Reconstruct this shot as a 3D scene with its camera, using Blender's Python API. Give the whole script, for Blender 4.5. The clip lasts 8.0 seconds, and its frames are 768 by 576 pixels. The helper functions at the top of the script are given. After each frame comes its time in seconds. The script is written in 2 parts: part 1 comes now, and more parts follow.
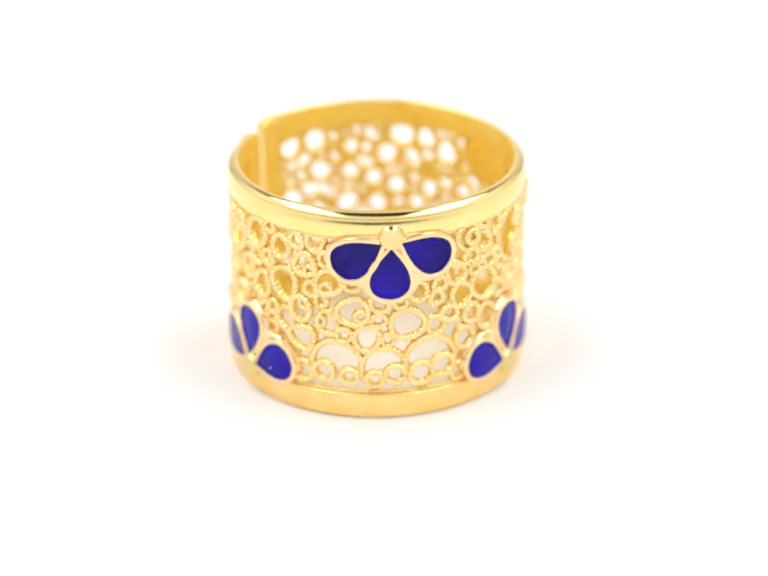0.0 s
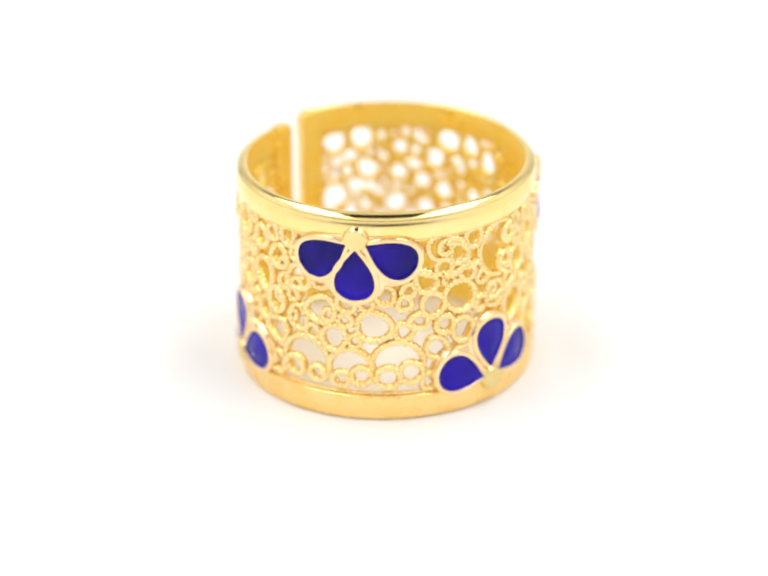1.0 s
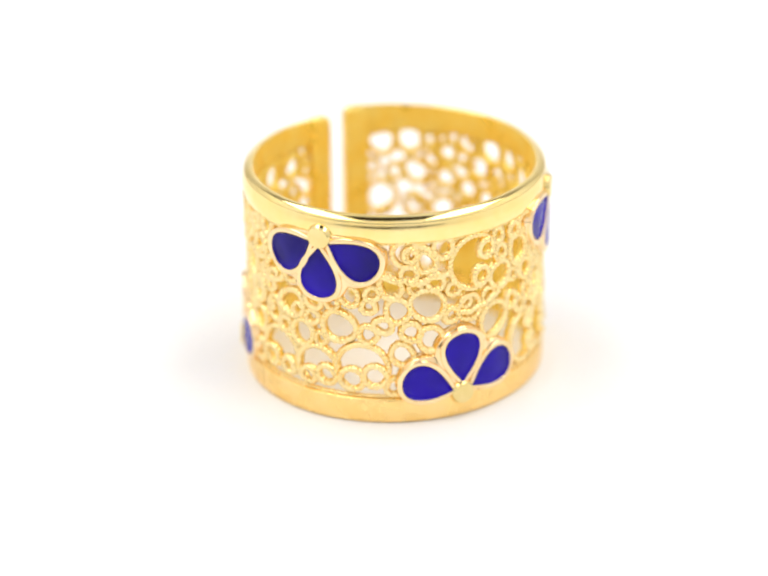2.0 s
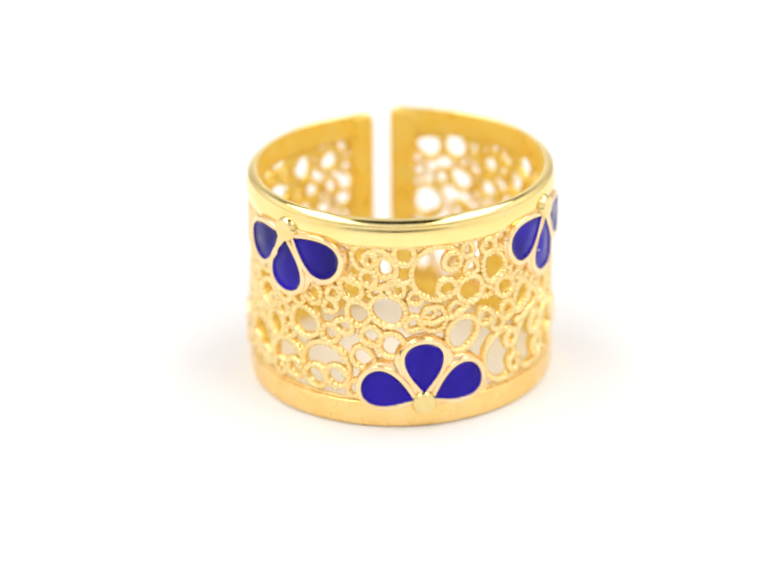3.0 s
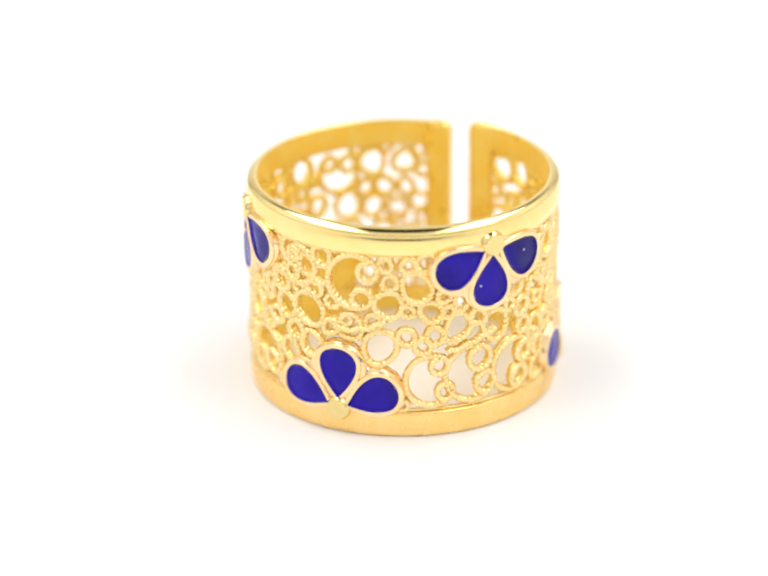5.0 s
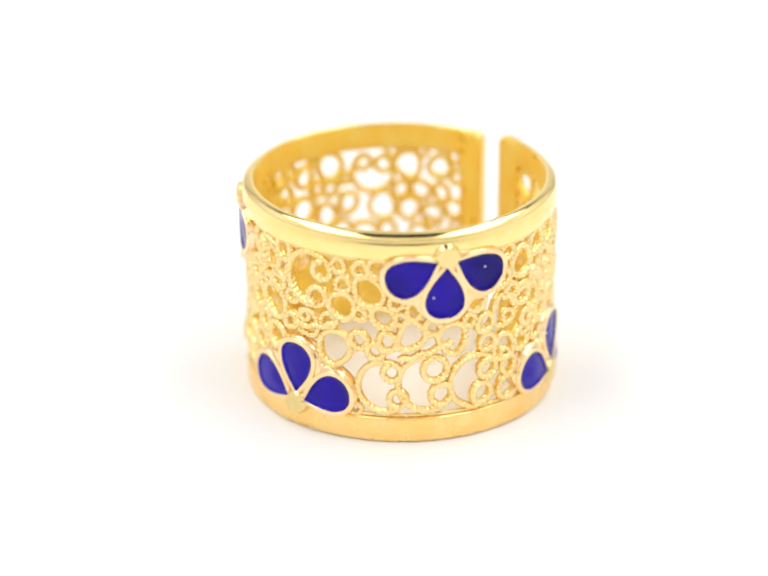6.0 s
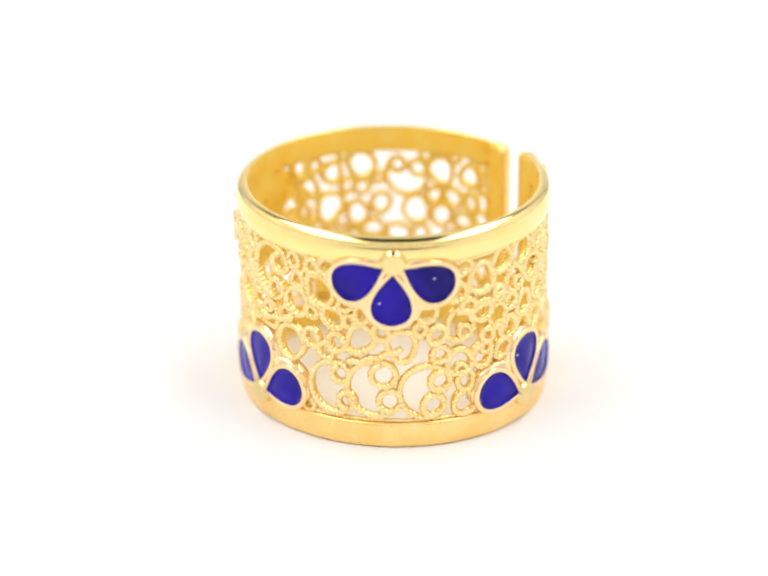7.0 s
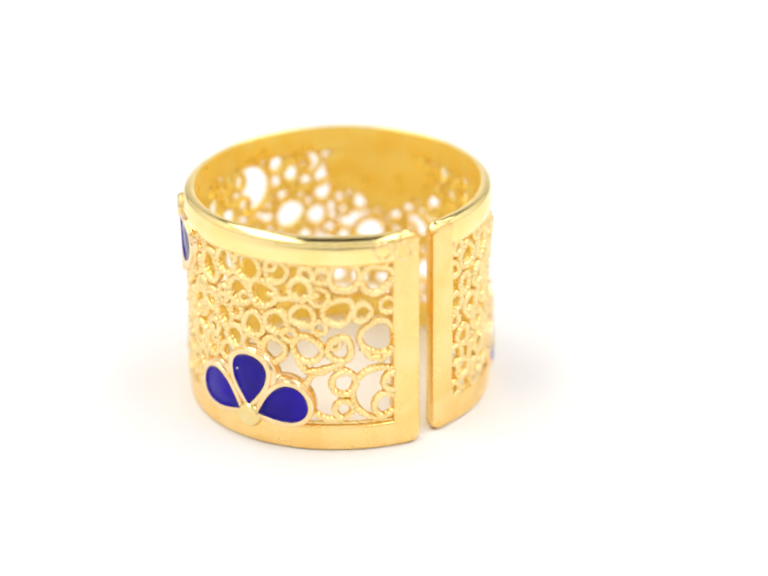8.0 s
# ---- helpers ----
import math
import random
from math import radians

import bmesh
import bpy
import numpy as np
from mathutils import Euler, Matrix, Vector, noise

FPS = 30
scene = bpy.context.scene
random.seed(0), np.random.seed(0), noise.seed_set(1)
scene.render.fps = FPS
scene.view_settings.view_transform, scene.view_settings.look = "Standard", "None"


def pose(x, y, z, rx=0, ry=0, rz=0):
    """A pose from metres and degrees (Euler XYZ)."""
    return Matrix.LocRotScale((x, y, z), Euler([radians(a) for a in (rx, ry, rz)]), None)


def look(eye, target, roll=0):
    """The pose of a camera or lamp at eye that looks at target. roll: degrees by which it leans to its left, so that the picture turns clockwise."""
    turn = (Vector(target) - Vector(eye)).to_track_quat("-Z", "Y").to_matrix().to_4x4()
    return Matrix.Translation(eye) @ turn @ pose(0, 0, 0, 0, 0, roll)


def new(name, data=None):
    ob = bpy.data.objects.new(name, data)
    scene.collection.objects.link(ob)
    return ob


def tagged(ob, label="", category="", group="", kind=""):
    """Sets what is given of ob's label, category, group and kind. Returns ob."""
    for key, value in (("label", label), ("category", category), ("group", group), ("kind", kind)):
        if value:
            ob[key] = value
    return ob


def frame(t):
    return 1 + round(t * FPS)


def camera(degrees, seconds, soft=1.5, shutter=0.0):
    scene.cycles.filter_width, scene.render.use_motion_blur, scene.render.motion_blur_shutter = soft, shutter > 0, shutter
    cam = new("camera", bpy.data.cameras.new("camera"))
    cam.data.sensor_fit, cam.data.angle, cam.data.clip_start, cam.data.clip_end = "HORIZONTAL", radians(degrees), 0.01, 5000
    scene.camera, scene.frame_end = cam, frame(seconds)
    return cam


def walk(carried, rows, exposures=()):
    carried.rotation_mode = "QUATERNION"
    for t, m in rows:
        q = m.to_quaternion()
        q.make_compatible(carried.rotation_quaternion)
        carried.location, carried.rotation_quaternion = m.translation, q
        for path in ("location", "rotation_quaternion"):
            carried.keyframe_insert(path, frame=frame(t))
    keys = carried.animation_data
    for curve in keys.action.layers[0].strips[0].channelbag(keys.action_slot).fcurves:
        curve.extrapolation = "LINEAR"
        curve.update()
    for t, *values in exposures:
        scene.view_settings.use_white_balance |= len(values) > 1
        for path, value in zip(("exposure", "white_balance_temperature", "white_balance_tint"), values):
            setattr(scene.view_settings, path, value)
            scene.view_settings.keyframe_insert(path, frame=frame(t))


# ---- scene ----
# A filigree ring, 19 mm across, turns on a white stand inside a white photo box.
# Lengths on the ring are given in ring radii and scaled by R.
R = 0.0096

# ---- camera ----
EYE = Vector((0, -18.022 * math.cos(radians(25.01)), 18.022 * math.sin(radians(25.01)))) * R
cam = camera(17.5, 8.0, soft=2.1)
cam.data.dof.use_dof = True
cam.data.dof.focus_distance = 15.78 * R
cam.data.dof.aperture_fstop = 18
still = look(EYE, (0, 0, 0), -0.34)
walk(cam, [(0.0, still), (8.0, still)])

# ---- light ----
scene.view_settings.exposure = 0.0
world = bpy.data.worlds.new("studio_room")
world.use_nodes = True
world.node_tree.nodes["Background"].inputs["Color"].default_value = (1.0, 0.96, 0.92, 1)
world.node_tree.nodes["Background"].inputs["Strength"].default_value = 0.05
scene.world = world


def led_panel(x, y, z, w, d, power):
    lamp = bpy.data.lights.new("led_panel_lamp", "AREA")
    lamp.shape, lamp.size, lamp.size_y, lamp.energy = "RECTANGLE", w, d, power
    lamp.color = (1.0, 0.985, 0.97)
    ob = new("led_panel_lamp", lamp)
    ob.matrix_world = look((x, y, z), (0.25 * x, 0.25 * y, 0))
    return ob


led_panel(-0.152, 0.0, 0.345, 0.42, 0.13, 0.722)
led_panel(0.152, 0.0, 0.345, 0.42, 0.13, 0.722)


# ---- materials ----
def material(name, color, metallic=0.0, rough=0.5):
    mat = bpy.data.materials.new(name)
    mat.use_nodes = True
    bsdf = mat.node_tree.nodes["Principled BSDF"]
    bsdf.inputs["Base Color"].default_value = (*color, 1)
    bsdf.inputs["Metallic"].default_value = metallic
    bsdf.inputs["Roughness"].default_value = rough
    return mat, mat.node_tree.nodes, mat.node_tree.links, bsdf


def relief(mat, scale, strength, depth, stretch=(1, 1, 1), detail=3.0):
    nodes, links = mat.node_tree.nodes, mat.node_tree.links
    bsdf = nodes["Principled BSDF"]
    co, mp = nodes.new("ShaderNodeTexCoord"), nodes.new("ShaderNodeMapping")
    mp.inputs["Scale"].default_value = stretch
    links.new(co.outputs["Object"], mp.inputs["Vector"])
    tex, bump = nodes.new("ShaderNodeTexNoise"), nodes.new("ShaderNodeBump")
    tex.inputs["Scale"].default_value, tex.inputs["Detail"].default_value = scale, detail
    links.new(mp.outputs["Vector"], tex.inputs["Vector"])
    bump.inputs["Strength"].default_value, bump.inputs["Distance"].default_value = strength, depth
    links.new(tex.outputs["Fac"], bump.inputs["Height"])
    links.new(bump.outputs["Normal"], bsdf.inputs["Normal"])
    return tex


def varied(mat, scale, low, high, rough_low, rough_high):
    """Colour and gloss that wander between two values over the surface."""
    nodes, links = mat.node_tree.nodes, mat.node_tree.links
    bsdf = nodes["Principled BSDF"]
    co, tex = nodes.new("ShaderNodeTexCoord"), nodes.new("ShaderNodeTexNoise")
    tex.inputs["Scale"].default_value, tex.inputs["Detail"].default_value = scale, 4
    links.new(co.outputs["Object"], tex.inputs["Vector"])
    ramp = nodes.new("ShaderNodeValToRGB")
    ramp.color_ramp.elements[0].position, ramp.color_ramp.elements[1].position = 0.35, 0.65
    ramp.color_ramp.elements[0].color, ramp.color_ramp.elements[1].color = (*low, 1), (*high, 1)
    links.new(tex.outputs["Fac"], ramp.inputs["Fac"])
    links.new(ramp.outputs["Color"], bsdf.inputs["Base Color"])
    rng = nodes.new("ShaderNodeMapRange")
    rng.inputs["From Min"].default_value, rng.inputs["From Max"].default_value = 0.3, 0.7
    rng.inputs["To Min"].default_value, rng.inputs["To Max"].default_value = rough_low, rough_high
    links.new(tex.outputs["Fac"], rng.inputs["Value"])
    links.new(rng.outputs["Result"], bsdf.inputs["Roughness"])


GOLD_A, GOLD_B = (1.0, 0.715, 0.24), (1.0, 0.76, 0.31)
gold_band, *_ = material("polished_gold", GOLD_A, 1.0, 0.14)
varied(gold_band, 500, (0.97, 0.745, 0.28), (0.98, 0.79, 0.36), 0.05, 0.11)
relief(gold_band, 420, 0.2, 0.00005, (1, 1, 0.4))
gold_foot, *_ = material("worn_gold", GOLD_A, 1.0, 0.3)
varied(gold_foot, 450, (0.96, 0.645, 0.22), (1.0, 0.73, 0.32), 0.18, 0.38)
relief(gold_foot, 520, 0.75, 0.00006, (1, 1, 0.7), 5.0)
# matt inside; light bounced between inner faces is put into this deeper orange
gold_inner_bounce, *_ = material("matt_inner_gold_bounce", GOLD_A, 0.5, 0.45)
varied(gold_inner_bounce, 600, (1.0, 0.69, 0.10), (1.0, 0.775, 0.19), 0.25, 0.42)
relief(gold_inner_bounce, 900, 0.7, 0.00005, (1, 1, 0.12))
# base colour darkened to stand for the dark camera side mirrored in the pins
gold_pin_dimmed, *_ = material("pin_gold_dark_reflection", GOLD_B, 1.0, 0.12)
varied(gold_pin_dimmed, 800, (0.82, 0.65, 0.27), (0.90, 0.72, 0.34), 0.07, 0.15)
relief(gold_pin_dimmed, 1500, 0.1, 0.00002)
gold_wire, *_ = material("twisted_gold_wire", GOLD_A, 1.0, 0.22)
varied(gold_wire, 900, (1.0, 0.75, 0.32), (1.0, 0.805, 0.41), 0.20, 0.36)
relief(gold_wire, 4000, 0.2, 0.00002)
gold_plate, *_ = material("satin_gold_plate", GOLD_B, 1.0, 0.28)
varied(gold_plate, 700, (0.97, 0.69, 0.35), (0.99, 0.75, 0.44), 0.10, 0.24)
relief(gold_plate, 2500, 0.3, 0.00002)
enamel, _, _, bsdf_e = material("blue_enamel", (0.022, 0.008, 0.30), 0.0, 0.22)
varied(enamel, 200, (0.008, 0.001, 0.17), (0.020, 0.003, 0.42), 0.05, 0.12)
bsdf_e.inputs["Specular IOR Level"].default_value = 0.22
relief(enamel, 700, 0.25, 0.00005)
# pale colour in place of the bright glint on each enamel speck
glint_speck, *_ = material("enamel_glint", (0.75, 0.78, 0.9), 0.0, 0.15)
white_card, *_ = material("white_card", (0.9, 0.9, 0.9), 0.0, 0.6)
varied(white_card, 30, (0.885, 0.88, 0.88), (0.91, 0.91, 0.91), 0.55, 0.7)
relief(white_card, 1500, 0.1, 0.00003)


# ---- mesh helpers ----
def part(name, bm, mat, parent=None, label=""):
    data = bpy.data.meshes.new(name)
    bmesh.ops.recalc_face_normals(bm, faces=bm.faces)
    bm.to_mesh(data)
    bm.free()
    for poly in data.polygons:
        poly.use_smooth = True
    data.materials.append(mat)
    ob = new(name, data)
    ob.parent = parent
    return tagged(ob, label)


def grid_faces(bm, rows, closed_row=True, closed_col=False, caps=False):
    """Skin a list of rows of vertices."""
    n, m = len(rows), len(rows[0])
    for i in range(n if closed_col else n - 1):
        a, b = rows[i], rows[(i + 1) % n]
        for j in range(m if closed_row else m - 1):
            k = (j + 1) % m
            bm.faces.new((a[j], a[k], b[k], b[j]))
    if caps:
        bm.faces.new(list(reversed(rows[0])))
        bm.faces.new(rows[-1])


# ---- the photo box ----
def photo_box():
    W, BACK, FRONT, TOP, BEND = 0.24, 0.34, -0.30, 0.36, 0.12
    line = [(FRONT, 0.0), (BACK - BEND, 0.0)]
    line += [(BACK - BEND + BEND * math.sin(a), BEND - BEND * math.cos(a)) for a in np.linspace(0.1, math.pi / 2, 14)]
    line += [(BACK, TOP)]
    bm = bmesh.new()
    rows = []
    for y, z in line:
        rows.append([bm.verts.new((x, y, z)) for x in (-W, W)])
    rows2 = [[bm.verts.new((x, y + 0.003 * (z > 0.05), z - 0.003)) for x in (-W, W)] for y, z in line]
    grid_faces(bm, rows, closed_row=False)
    grid_faces(bm, rows2, closed_row=False)
    for k in (0, 1):
        for i in range(len(rows) - 1):
            bm.faces.new((rows[i][k], rows[i + 1][k], rows2[i + 1][k], rows2[i][k]))
    tagged(part("backdrop", bm, white_card), "seamless white card sweep under the ring", "backdrop", kind="structure")

    def slab(name, x0, x1, y0, y1, z0, z1):
        b = bmesh.new()
        bmesh.ops.create_cube(b, size=1, matrix=Matrix.LocRotScale(((x0 + x1) / 2, (y0 + y1) / 2, (z0 + z1) / 2), None, (x1 - x0, y1 - y0, z1 - z0)))
        ob = part(name, b, white_card)
        for p in ob.data.polygons:
            p.use_smooth = False
        tagged(ob, "plain white photo box panel", "wall", kind="structure")
    slab("wall_west", -W - 0.005, -W - 0.001, FRONT, BACK + 0.01, -0.003, TOP)
    slab("wall_east", W + 0.001, W + 0.005, FRONT, BACK + 0.01, -0.003, TOP)
    slab("wall_south", -W - 0.005, W + 0.005, FRONT - 0.005, FRONT - 0.001, 0.032, TOP)
    # the ceiling leaves an open slot over the ring
    b = bmesh.new()
    for x0, x1, y0, y1 in ((-W, -0.085, FRONT, BACK), (0.085, W, FRONT, BACK), (-0.085, 0.085, FRONT, -0.06), (-0.085, 0.085, 0.10, BACK)):
        bmesh.ops.create_cube(b, size=1, matrix=Matrix.LocRotScale(((x0 + x1) / 2, (y0 + y1) / 2, TOP + 0.003), None, (x1 - x0, y1 - y0, 0.004)))
    tagged(part("ceiling", b, white_card), "white photo box ceiling with an open slot", "ceiling", kind="structure")


photo_box()

# ---- the ring ----
H = 1.443
END_A, END_B = radians(-117.9), radians(233.4)
# pale specks for glints of tiny bubbles, by flower: sideways and outwards from the pin
GLINT_SPECKS = {0: [(0.21, 0.05)], 3: [(0.25, 0.11), (-0.085, 0.27)], 4: [(-0.085, 0.30)]}
# angle, height of the pin, direction of the petals, angles of the three petals
FLOWERS = [(-55.5, 0.185, 1, (-67, 0, 67)), (5.1, 1.283, -1, (-58, -2, 61)), (57.9, 0.183, 1, (-69, 0, 65)), (115.9, 1.291, -1, (-62, -2.5, 60)), (170.3, 0.19, 1, (-67, 1, 65))]


def ease(x):
    x = min(max(x, 0.0), 1.0)
    return x * x * (3 - 2 * x)


def swell(a):
    """The open ends have sprung apart: one sits further out than the other."""
    oval = 0.007 + 0.018 * math.cos(2 * (a + radians(5.8)))
    return oval + 0.022 * ease((math.degrees(a) - 198) / 36) - 0.016 * ease((-84 - math.degrees(a)) / 34)


def on_ring(a, z, h):
    """A point of the ring: angle, height and distance from the axis (in radii). One half stands a trace taller."""
    r = (h + swell(a)) * R
    rise = 1 + 0.013 * ease((math.degrees(a) - 120) / 50)
    return Vector((r * math.sin(a), -r * math.cos(a), z * rise * R))


def hoop(name, profile, mat, a0, a1, parent, label=""):
    """A profile of (h, z) swept round the axis, with rounded ends."""
    bm = bmesh.new()
    angles = list(np.linspace(a0, a1, int(abs(a1 - a0) / radians(1.2)) + 2))
    hm = sum(p[0] for p in profile) / len(profile)
    zs = [p[1] for p in profile]
    keep = min(zs) if max(zs) > 1 else max(zs)
    rows = []
    for i, a in enumerate(angles):
        wob = 0.0007 * math.sin(7 * a + 1) + 0.0005 * math.sin(17 * a)
        rows.append([bm.verts.new(on_ring(a, z, h + wob)) for h, z in profile])
    for sign, a in ((-1, a0), (1, a1)):
        for u in (0.3, 0.55, 0.75, 0.9, 1.0):
            k = math.sqrt(1 - 0.32 * u * u)
            row = [bm.verts.new(on_ring(a + sign * 0.07 * u, keep + (z - keep) * k, hm + (h - hm) * (1 - 0.2 * u))) for h, z in profile]
            rows.insert(0 if sign < 0 else len(rows), row)
    grid_faces(bm, rows, caps=True)
    low = min(p[0] for p in profile) + 0.004
    n = len(profile)
    for i, f in enumerate(bm.faces):
        j = i % n
        if i < n * (len(rows) - 1) and profile[j][0] < low and profile[(j + 1) % n][0] < low:
            f.material_index = 1
    ob = part(name, bm, mat, parent, label)
    ob.data.materials.append(gold_inner_bounce)
    return ob


def band_profile(z0, z1, inner, outer, top_round, low_round, bulge):
    pts = []

    def corner(ch, cz, rh, rz, t0, t1, n=6):
        for t in np.linspace(t0, t1, n):
            pts.append((ch + rh * math.cos(t), cz + rz * math.sin(t)))
    half = math.pi / 2
    corner(outer - low_round, z0 + low_round, low_round, low_round, -half, 0)
    for k in (0.15, 0.3, 0.45, 0.6, 0.75, 0.9):
        zz = z0 + low_round + (z1 - z0 - low_round - (0.05 if top_round > 0.04 else top_round)) * k
        pts.append((outer + bulge * math.sin(k * math.pi), zz))
    if top_round > 0.04:
        # a polished shoulder, then a sloping facet up to the crest
        corner(outer - 0.014, z1 - 0.050, 0.014, 0.030, radians(12), radians(70), 7)
        h0, z0f = pts[-1]
        for k in (0.08, 0.3, 0.5, 0.7, 0.92, 1.0):
            pts.append((h0 - 0.033 * k, z0f + 0.0185 * k + 0.0020 * math.sin(k * math.pi)))
        pts.append((h0 - 0.041, z1 - 0.0008))
    else:
        corner(outer - top_round, z1 - top_round, top_round, top_round, 0, half, 9)
    corner(inner + 0.012, z1 - 0.012, 0.012, 0.012, half, 2 * half, 5)
    corner(inner + 0.008, z0 + 0.008, 0.008, 0.008, 2 * half, 3 * half, 4)
    return pts


def rope(bm, path, closed, width=0.019, depth=1.45, pitch=0.068, phase=0.0):
    """Two thin strands twisted round each other along a path of (angle, z, h)."""
    P = np.array(path, float)
    if closed:
        P = np.vstack([P, P[:1]])
    seg = np.hypot(np.diff(P[:, 0]), np.diff(P[:, 1]))
    run = np.concatenate([[0], np.cumsum(seg)])
    turns = max(2, round(run[-1] / pitch))
    n = turns * 8
    u = np.linspace(0, run[-1], n + 1)
    Q = np.stack([np.interp(u, run, P[:, k]) for k in range(3)], 1)
    T = np.gradient(Q[:, :2], axis=0)
    if closed:
        T[0] = T[-1] = Q[1, :2] - Q[-2, :2]
        Q = Q[:-1]
    T /= np.maximum(np.linalg.norm(T, axis=1, keepdims=True), 1e-9)
    core, thin = width * 0.20, width * 1.06
    uneven = rng.uniform(0.5, 1.25, turns * 2 + 2)
    for strand in (0, math.pi):
        rows = []
        for i in range(len(Q)):
            w = 2 * math.pi * turns * i / n + strand + phase
            nx, nz = -T[i, 1], T[i, 0]
            row = []
            grow = float(np.interp(2 * turns * i / n, np.arange(len(uneven)), uneven)) * (1 if not closed else min(1.0, 0.4 + 6 * min(i, n - i) / n))
            arm = core * grow
            for j in range(6):
                b = 2 * math.pi * j / 6
                side = arm * math.cos(w) + thin * math.cos(b)
                out = (arm * math.sin(w) + thin * math.sin(b)) * depth
                row.append(bm.verts.new(on_ring(Q[i, 0] + side * nx, Q[i, 1] + side * nz, Q[i, 2] + out)))
            rows.append(row)
        first = len(bm.faces)
        grid_faces(bm, rows, closed_col=closed, caps=not closed)
        # faces towards the finger take the deeper gold that stands for bounced light
        bm.faces.ensure_lookup_table()
        for i in range(first, len(bm.faces)):
            if (i - first) % 6 in (3, 4, 5):
                bm.faces[i].material_index = 1


# ---- filigree pattern ----
rng = np.random.default_rng(11)
WIRE_H = 0.962
Z_LOW, Z_HIGH = 0.185, 1.262
S0, S1 = END_A + 0.17, END_B - 0.17


def petal_axes(up):
    return [(math.sin(radians(t)), math.cos(radians(t)) * up) for t in (-64, 0, 64)]


def blocked_discs():
    discs = []
    for deg, z, up, fan in FLOWERS:
        a = radians(deg)
        discs.append((a, z, 0.13))
        for dx, dz in petal_axes(up):
            discs += [(a + 0.27 * dx, z + 0.27 * dz, 0.145), (a + 0.17 * dx, z + 0.17 * dz, 0.11)]
    return discs


# C-shaped scrolls: angle, height, radius, the way that the mouth opens
SCROLLS = [(-15.6, 0.368, 0.168, -90), (2.2, 0.347, 0.147, -90), (19.9, 0.375, 0.175, -90), (92.9, 0.385, 0.175, 0), (109.2, 0.406, 0.192, 0),
           (128.1, 0.382, 0.178, -20), (218.4, 0.385, 0.172, 0), (201.5, 0.389, 0.180, 0), (63.7, 1.068, 0.182, 0), (40.5, 1.105, 0.128, 180),
           (-87.5, 0.36, 0.14, 180), (-70, 1.08, 0.15, 90)]
# sagging wires: angle and height of the start, the lowest point and the end
SAGS = [(188.5, 0.61, 196.4, 0.54, 207.9, 0.65), (211.9, 0.70, 218.5, 0.62, 223.4, 0.69), (25.3, 1.04, 38.9, 1.00, 52.8, 1.03),
        (178, 1.04, 188.1, 1.03, 196.9, 1.08), (139.4, 0.90, 151.7, 0.92, 162.2, 0.98), (55.7, 0.73, 67.2, 0.75, 75.5, 0.82), (98.6, 0.58, 108.3, 0.62, 118.8, 0.69)]
# places that stay open between the wires: angle, height, radius
GAPS = [(186, 0.51, 0.114), (207.8, 0.54, 0.093), (82.5, 0.52, 0.11), (82.2, 0.80, 0.10), (55, 1.26, 0.07), (134.8, 0.82, 0.09), (203.8, 1.08, 0.086)]
# single rings: angle, height, radius
RINGS_A = [
    (-100.4, 0.58, 0.069), (-100.2, 0.34, 0.069), (-99, 0.94, 0.069), (-98.2, 1.13, 0.087), (-95.2, 0.76, 0.087), (-93.2, 0.39, 0.069),
    (-91.1, 0.23, 0.065), (-89.9, 0.94, 0.073), (-89.4, 0.62, 0.073), (-75.7, 0.64, 0.069), (-59.3, 0.87, 0.08), (-56, 0.67, 0.08),
    (-51.6, 0.99, 0.058), (-45.5, 1.01, 0.058), (-42.9, 0.68, 0.046), (-38.8, 1.12, 0.08), (-37.5, 0.87, 0.116), (-37.2, 0.62, 0.081),
    (-30.3, 0.72, 0.087), (-29.5, 0.52, 0.102), (-27.8, 1.04, 0.087), (-25.5, 0.88, 0.053), (-23.5, 1.21, 0.073), (-19.1, 0.65, 0.087),
    (-18.5, 0.94, 0.095)
]
RINGS_B = [
    (-12.6, 0.58, 0.055), (-9.3, 0.95, 0.057), (-9.1, 0.75, 0.109), (11.1, 0.66, 0.116), (22.3, 0.62, 0.067), (22.5, 0.82, 0.052),
    (23.8, 0.91, 0.052), (28, 0.69, 0.065), (30.6, 0.96, 0.087), (33.4, 0.79, 0.087), (35.1, 0.48, 0.087), (36.1, 1.19, 0.095), (38.4, 0.64, 0.069),
    (39.8, 0.95, 0.046), (43.9, 1.12, 0.076), (44.7, 0.82, 0.124), (45.9, 0.58, 0.087), (47.5, 0.98, 0.063), (50.6, 1.21, 0.073),
    (54.1, 0.73, 0.055), (54.8, 0.91, 0.048), (61.9, 0.75, 0.095), (73.4, 0.62, 0.124), (76.7, 0.92, 0.099), (77.2, 1.07, 0.058)
]
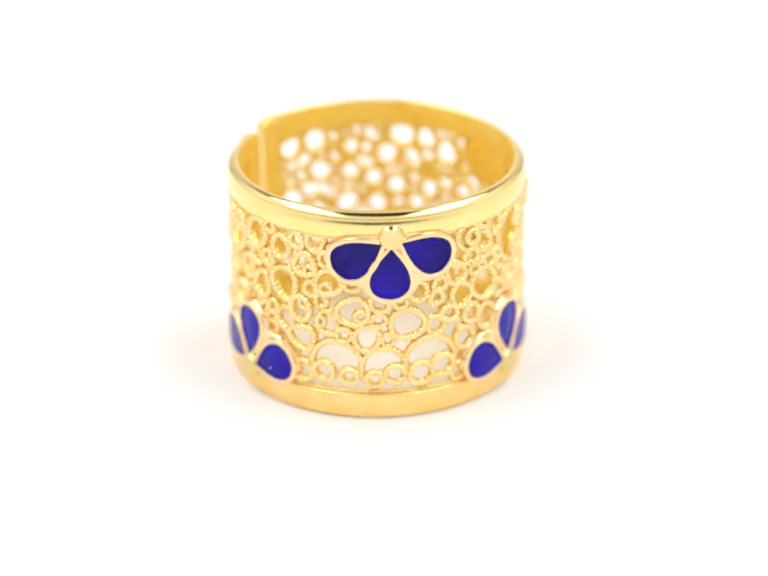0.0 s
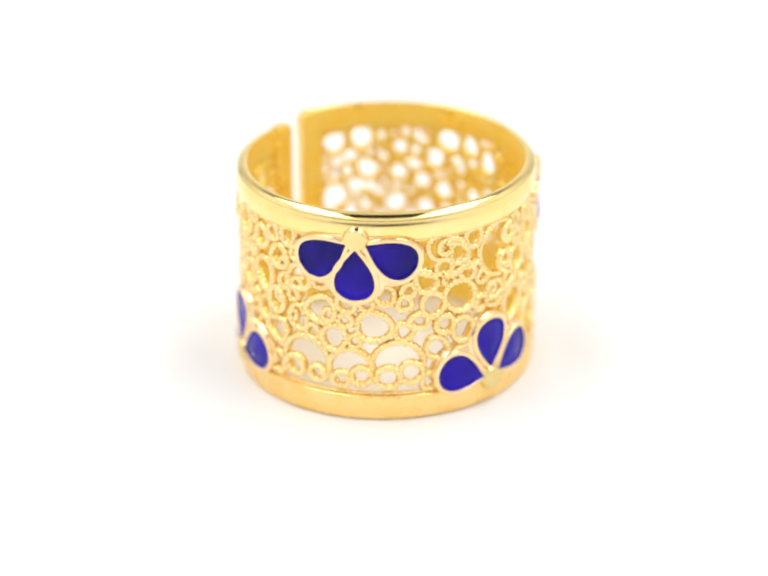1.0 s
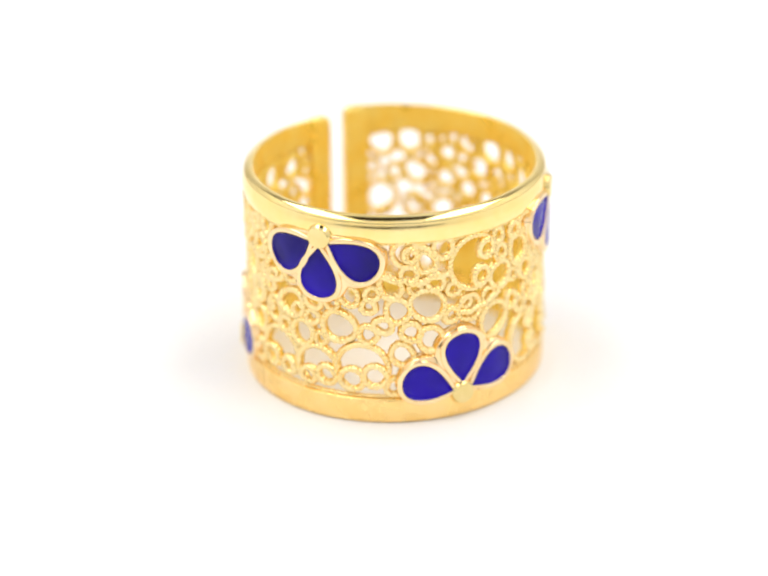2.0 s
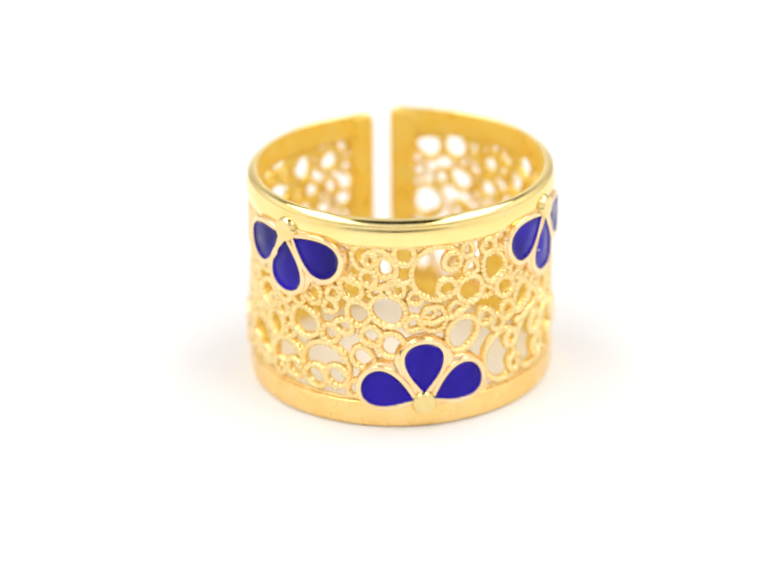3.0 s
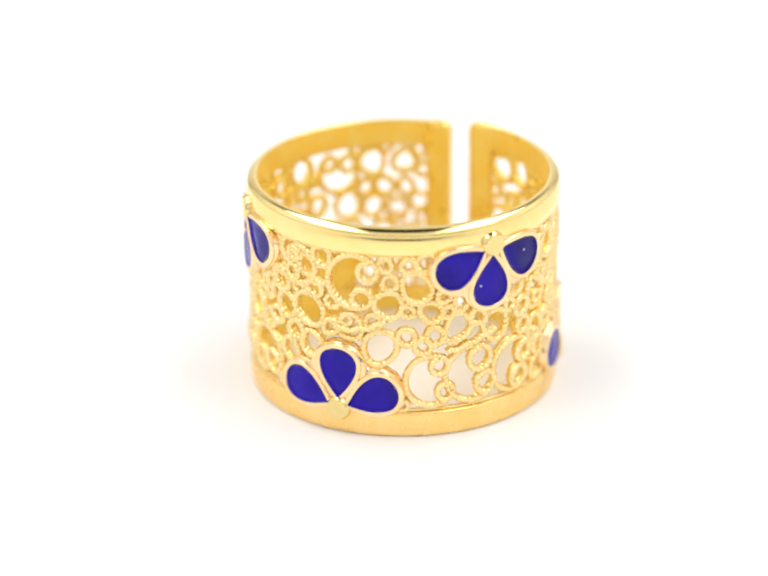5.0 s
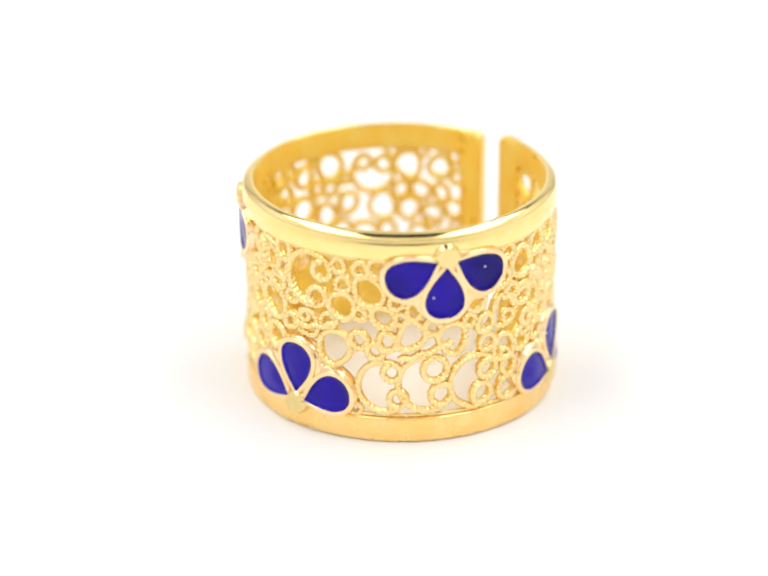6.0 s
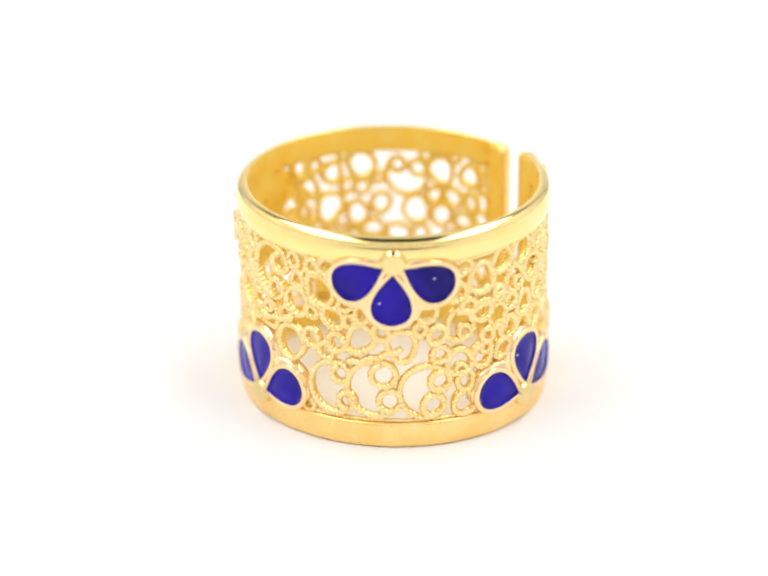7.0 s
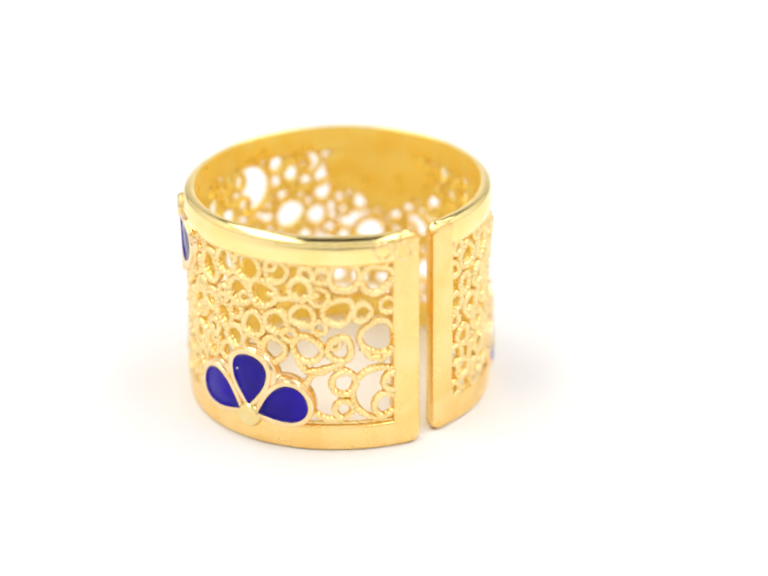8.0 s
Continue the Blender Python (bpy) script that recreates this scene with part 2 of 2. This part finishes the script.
RINGS_C = [
    (83.4, 0.7, 0.058), (83.8, 0.88, 0.045), (84.4, 1.19, 0.057), (87.3, 1.04, 0.116), (89.6, 0.63, 0.057), (90.8, 1.21, 0.067), (92.8, 0.87, 0.083),
    (94.2, 0.7, 0.064), (99.3, 0.86, 0.042), (103.2, 0.74, 0.109), (111.3, 0.8, 0.06), (118.8, 0.71, 0.111), (132, 0.77, 0.062),
    (133.3, 0.63, 0.061), (140.7, 0.56, 0.095), (140.8, 0.81, 0.109), (143.1, 0.42, 0.069), (144, 0.94, 0.05), (149.5, 1.1, 0.103),
    (150, 0.88, 0.073), (150.3, 0.57, 0.086), (152.2, 0.7, 0.053), (157.3, 0.81, 0.085), (158.9, 1.18, 0.089), (159.5, 0.57, 0.068)
]
RINGS_D = [
    (162.9, 0.69, 0.08), (163.8, 0.87, 0.054), (165.7, 1.01, 0.095), (169.2, 1.19, 0.102), (170.7, 0.67, 0.069), (171.6, 0.81, 0.083),
    (176, 1.04, 0.099), (179.4, 0.66, 0.095), (181.1, 0.86, 0.08), (181.3, 1.2, 0.087), (186, 0.78, 0.05), (190.3, 1.1, 0.074), (190.8, 0.92, 0.08),
    (192.2, 0.69, 0.102), (192.5, 1.2, 0.047), (196.9, 1.05, 0.064), (197.9, 1.19, 0.053), (203.7, 0.95, 0.102), (204.2, 0.69, 0.087),
    (206.3, 1.19, 0.105), (212.4, 0.94, 0.062), (217.8, 1.16, 0.107), (218.4, 0.76, 0.131)
]
RINGS = RINGS_A + RINGS_B + RINGS_C + RINGS_D


def filigree(ring):
    discs = blocked_discs()
    curls = []

    def curl(bm_paths, width=0.017):
        bm = bmesh.new()
        for path, closed in bm_paths:
            rope(bm, path, closed, width, phase=float(rng.uniform(0, 6)))
        ob = part("curl", bm, gold_wire, ring)
        ob.data.materials.append(gold_inner_bounce)
        return ob

    def circle(a, z, r, squash=1.0, turn=0.0, h=WIRE_H):
        n = max(16, int(r * 300))
        pts = []
        p2, p3 = rng.uniform(0, 6.28, 2)
        dent = float(rng.uniform(0.02, 0.075))
        for t in np.linspace(0, 2 * math.pi, n, endpoint=False):
            rr = r * (1 - dent + dent * math.sin(3 * t + p3) + 0.045 * math.sin(2 * t + p2))
            x, y = rr * math.cos(t), rr * squash * math.sin(t)
            pts.append((a + x * math.cos(turn) - y * math.sin(turn), z + x * math.sin(turn) + y * math.cos(turn), h))
        return pts

    # C-scrolls: one wire whose two ends curl into loops inside the mouth
    for deg, z, r, mouth in SCROLLS:
        a, o = radians(deg), radians(mouth + float(rng.uniform(-14, 14)))
        path = []
        for side in (1, -1):
            q = r * float(rng.uniform(0.31, 0.45))
            e = o + side * radians(52)
            cx, cz = (r - q) * math.cos(e), (r - q) * math.sin(e)
            loop = [(a + cx + q * math.cos(e - side * t), z + cz + q * math.sin(e - side * t), WIRE_H + 0.002 + 0.004 * t) for t in np.linspace(0, 5.6, 22)]
            arc = [(a + r * math.cos(e + side * t), z + r * math.sin(e + side * t), WIRE_H + 0.004) for t in np.linspace(0.06, math.pi - radians(52), 22)]
            path += list(reversed(loop)) + arc if side > 0 else list(reversed(arc))[1:] + loop
        curl([(path, False)], 0.0205)
        curls.append((a, z, r + 0.008))
    # sagging wires
    for d0, z0, d1, z1, d2, z2 in SAGS:
        path = []
        for t in np.linspace(0, 1, 24):
            k0, k1, k2 = (1 - t) * (1 - 2 * t), 4 * t * (1 - t), t * (2 * t - 1)
            path.append((radians(k0 * d0 + k1 * d1 + k2 * d2), k0 * z0 + k1 * z1 + k2 * z2 + 0.008 * math.sin(19 * t), WIRE_H + 0.008))
        bm = bmesh.new()
        rope(bm, path, False, 0.020)
        part("long_wire", bm, gold_wire, ring).data.materials.append(gold_inner_bounce)
    # the single rings, some with a smaller curl inside
    for deg, z, r in RINGS:
        a = radians(deg)
        h = WIRE_H + float(rng.normal(0, 0.004))
        curl([(circle(a, z, r, float(rng.uniform(0.84, 1.0)), float(rng.uniform(0, 3)), h), True)], float(rng.uniform(0.0195, 0.0225)))
        curls.append((a, z, r + 0.004))
        if r > 0.085 and rng.random() < 0.3:
            t0, q = float(rng.uniform(0, 6.28)), r * 0.42
            curl([(circle(a + (r - q) * math.cos(t0), z + (r - q) * math.sin(t0), q, 1, 0, h), True)], 0.017)
    # smaller rings fill the rest until they touch
    obstacles = np.array(discs + curls + [(radians(d), z, r) for d, z, r in GAPS])
    for size in (0.100, 0.088, 0.076, 0.066, 0.057, 0.049, 0.043):
        for _ in range(7000):
            a, z = rng.uniform(S0, S1), rng.uniform(Z_LOW, Z_HIGH)
            d = float((np.hypot(obstacles[:, 0] - a, obstacles[:, 1] - z) - obstacles[:, 2]).min())
            d = min(d, a - S0 + 0.02, S1 - a + 0.02, z - Z_LOW + 0.02, Z_HIGH - z + 0.02)
            if d < size or d > size * 1.14:
                continue
            h = WIRE_H + float(rng.normal(0, 0.004))
            curl([(circle(a, z, d, float(rng.uniform(0.84, 1.0)), float(rng.uniform(0, 3)), h), True)], float(rng.uniform(0.0185, 0.0215)))
            obstacles = np.vstack([obstacles, (a, z, d + 0.004)])


def teardrop(length, width, start, n=40):
    """Outline of a petal along +y, pointed at the pin, round at the tip."""
    pts = []
    for i in range(n):
        t = 2 * math.pi * i / n
        y = 0.5 - 0.5 * math.cos(t)
        x = math.sin(t) * (math.sin(t / 2) ** 1.12)
        pts.append((x * width / 2 / 0.775, start + y * length))
    return pts


def flower(ring, deg, z0, up, fan, glint_specks=()):
    a0 = radians(deg)

    def put(x, y, h):
        return on_ring(a0 + x, z0 + y * up, h)

    # the backing plate: a scalloped fan behind the petals
    bm = bmesh.new()
    rim = []
    for t in np.linspace(-100, 100, 61):
        lobe = max(math.cos(radians((t - c) * 2.4)) if abs(t - c) < 37 else 0 for c in fan)
        r = 0.30 + 0.165 * max(lobe, 0) ** 0.6
        if abs(t) > 80:
            r *= 1 - (abs(t) - 80) / 34
        rim.append((r * math.sin(radians(t)), max(r * math.cos(radians(t)), -0.10)))
    rows = []
    for scale, h in ((0.0, 0.934), (0.5, 0.934), (0.97, 0.934), (1.0, 0.940), (1.0, 0.982), (0.997, 0.986), (0.972, 1.007), (0.965, 1.010), (0.5, 1.0105), (0.0, 1.0105)):
        rows.append([bm.verts.new(put(x * max(scale, 0.02), y * max(scale, 0.02), h)) for x, y in rim])
    grid_faces(bm, rows, caps=True)
    for i, f in enumerate(bm.faces):
        if i < 3 * len(rim):
            f.material_index = 1
    plate = part("flower", bm, gold_plate, ring, "gold flower with three blue enamel petals")
    plate.data.materials.append(gold_inner_bounce)
    for k, t in enumerate(fan):
        c, s = math.cos(radians(t)), math.sin(radians(t))
        shape = teardrop(0.340, 0.252, 0.076)
        shape = [(x * c + y * s, -x * s + y * c) for x, y in shape]
        mx = sum(p[0] for p in shape) / len(shape)
        my = sum(p[1] for p in shape) / len(shape)

        def scaled(f, p):
            d = math.hypot(p[0] - mx, p[1] - my)
            g = (d + f) / d
            return mx + (p[0] - mx) * g, my + (p[1] - my) * g
        # raised gold wall round the petal
        bm = bmesh.new()
        rows = []
        for f, h in ((0.038, 0.985), (0.038, 1.014), (0.035, 1.022), (0.030, 1.0245), (0.009, 1.0245), (0.004, 1.022), (-0.001, 1.013), (-0.002, 0.985)):
            rows.append([bm.verts.new(put(*scaled(f, p), h)) for p in shape])
        grid_faces(bm, rows)
        wall = part("petal_rim", bm, gold_plate, plate, "raised gold petal edge")
        # enamel, filled a little below the wall, hollow along the edge and faintly domed
        bm = bmesh.new()
        rows = []
        for f, h in ((1.0, 1.0225), (0.96, 1.017), (0.91, 1.0125), (0.8, 1.0105), (0.6, 1.0135), (0.3, 1.0165), (0.02, 1.0175)):
            row = []
            for x, y in shape:
                px, py = mx + (x - mx) * f, my + (y - my) * f
                # the glass climbs a little against the pin
                row.append(bm.verts.new(put(px, py, h + 0.004 * max(0.0, 1 - (math.hypot(px, py) - 0.076) / 0.065) ** 2)))
            rows.append(row)
        grid_faces(bm, rows)
        bm.faces.new(rows[-1])
        part("enamel_petal", bm, enamel, plate, "glossy cobalt blue enamel")
    for x0, y0 in glint_specks:
        bm = bmesh.new()
        rows = []
        for rr, h in ((0.0065, 1.010), (0.0065, 1.018), (0.0045, 1.0205), (0.001, 1.0212)):
            rows.append([bm.verts.new(put(x0 + rr * math.cos(t), y0 + rr * math.sin(t), h)) for t in np.linspace(0, 2 * math.pi, 10, endpoint=False)])
        grid_faces(bm, rows, caps=True)
        part("glint_speck", bm, glint_speck, plate, "tiny bubble in the enamel, its glint given as pale colour")
    # round pin head
    bm = bmesh.new()
    rows = []
    proud = 1.040 if up < 0 else 1.042
    for rr, h in ((0.082, 0.99), (0.084, 1.0), (0.085, proud - 0.031), (0.084, proud - 0.027), (0.071, proud - 0.004), (0.068, proud - 0.0005), (0.064, proud), (0.03, proud), (0.004, proud)):
        rows.append([bm.verts.new(put(rr * math.cos(t), rr * math.sin(t), h)) for t in np.linspace(0, 2 * math.pi, 28, endpoint=False)])
    grid_faces(bm, rows, caps=True)
    part("pin_head", bm, gold_pin_dimmed, plate, "flat round gold pin head")


def filigree_ring():
    ring = new("ring")
    tagged(ring, "open gold filigree ring with blue enamel flowers standing upright", "ring")
    hoop("top_band", band_profile(1.262, H, 0.925, 0.996, 0.07, 0.02, 0.009), gold_band, END_A + 0.065, END_B - 0.065, ring, "polished rounded gold edge band")
    hoop("bottom_band", band_profile(0.0, 0.175, 0.925, 0.998, 0.02, 0.025, 0.004), gold_foot, END_A + 0.065, END_B - 0.065, ring, "worn gold foot band")
    width = radians(9.4)
    for a0, a1 in ((END_A, END_A + width), (END_B - width, END_B)):
        bm = bmesh.new()
        rows = []
        am, zm, hw, hz = (a0 + a1) / 2, 0.718, (a1 - a0) / 2 + 0.01, 0.716
        # rounded rectangle seen from outside, in layers from the inner to the outer face
        def outline(shrink, n=7):
            pts, rad = [], 0.06
            for sx, sz, t0 in ((1, 1, 0), (-1, 1, 90), (-1, -1, 180), (1, -1, 270)):
                for t in np.linspace(t0, t0 + 90, n):
                    pts.append((am + sx * (hw - rad) + (rad - shrink) * math.cos(radians(t)), zm + sz * (hz - rad) + (rad - shrink) * math.sin(radians(t))))
            return pts
        for shrink, h in ((0.046, 0.921), (0.006, 0.921), (0.0, 0.928), (0.0, 0.985), (0.006, 0.996), (0.018, 1.002), (0.032, 1.005), (0.052, 1.006)):
            rows.append([bm.verts.new(on_ring(a, z, h)) for a, z in outline(shrink)])
        grid_faces(bm, rows, caps=True)
        n = len(rows[0])
        for i, f in enumerate(bm.faces):
            if i < 2 * n or i == n * (len(rows) - 1):
                f.material_index = 1
        part("end_bar", bm, gold_foot, ring, "smooth gold bar beside the open slit").data.materials.append(gold_inner_bounce)
    # two small round marks at the end of the top band
    for deg, z, r in ((219.7, 1.352, 0.052), (227.2, 1.335, 0.056)):
        bm = bmesh.new()
        rows = []
        for t in np.linspace(0, 2 * math.pi, 26, endpoint=False):
            c, n = (radians(deg) + r * math.cos(t), z + r * math.sin(t)), (math.cos(t), math.sin(t))
            rows.append([bm.verts.new(on_ring(c[0] + 0.009 * math.cos(b) * n[0], c[1] + 0.009 * math.cos(b) * n[1], 1.006 + 0.009 * math.sin(b))) for b in np.linspace(0, 2 * math.pi, 8, endpoint=False)])
        grid_faces(bm, rows, closed_col=True)
        part("round_mark", bm, gold_plate, ring, "faint round mark in the gold")
    for z in (Z_LOW, Z_HIGH - 0.008):
        bm = bmesh.new()
        rope(bm, [(a, z, 0.965) for a in np.arange(S0 - 0.02, S1 + 0.02, 0.02)], False, 0.010, pitch=0.12)
        part("edge_wire", bm, gold_wire, ring, "thin twisted wire along the band").data.materials.append(gold_inner_bounce)
    for k, (deg, z, up, fan) in enumerate(FLOWERS):
        flower(ring, deg, z, up, fan, GLINT_SPECKS.get(k, ()))
    filigree(ring)
    return ring


ring = filigree_ring()


# ---- what moves ----
def motions():
    # the stand turns the ring about an axis beside its centre: seconds, degrees
    turns = [(0.0, 0.2), (0.5, -7.8), (1.0, -16.1), (1.5, -24.4), (1.7, -27.7), (2.8, -46.6), (3.0, -50.0), (3.5, -58.3), (4.0, -66.6),
             (4.5, -74.5), (4.7, -77.8), (5.8, -96.1), (6.0, -99.4), (6.5, -107.6), (7.0, -116.1), (7.2, -119.4), (7.3, -121.4),
             (7.4, -131.6), (7.5, -141.4), (7.6, -155.9), (7.7, -166.0), (7.8, -179.3), (7.9, -189.6), (8.0, -203.2)]
    rows = []
    for t, deg in turns:
        c, s = math.cos(radians(deg)), math.sin(radians(deg))
        x = -0.1245 + c * 0.08 - s * 0.2456
        y = -1.2296 + s * 0.08 + c * 0.2456
        rows.append((t, pose(x * R, y * R, 0, 0, 0, deg)))
    walk(ring, rows)


motions()
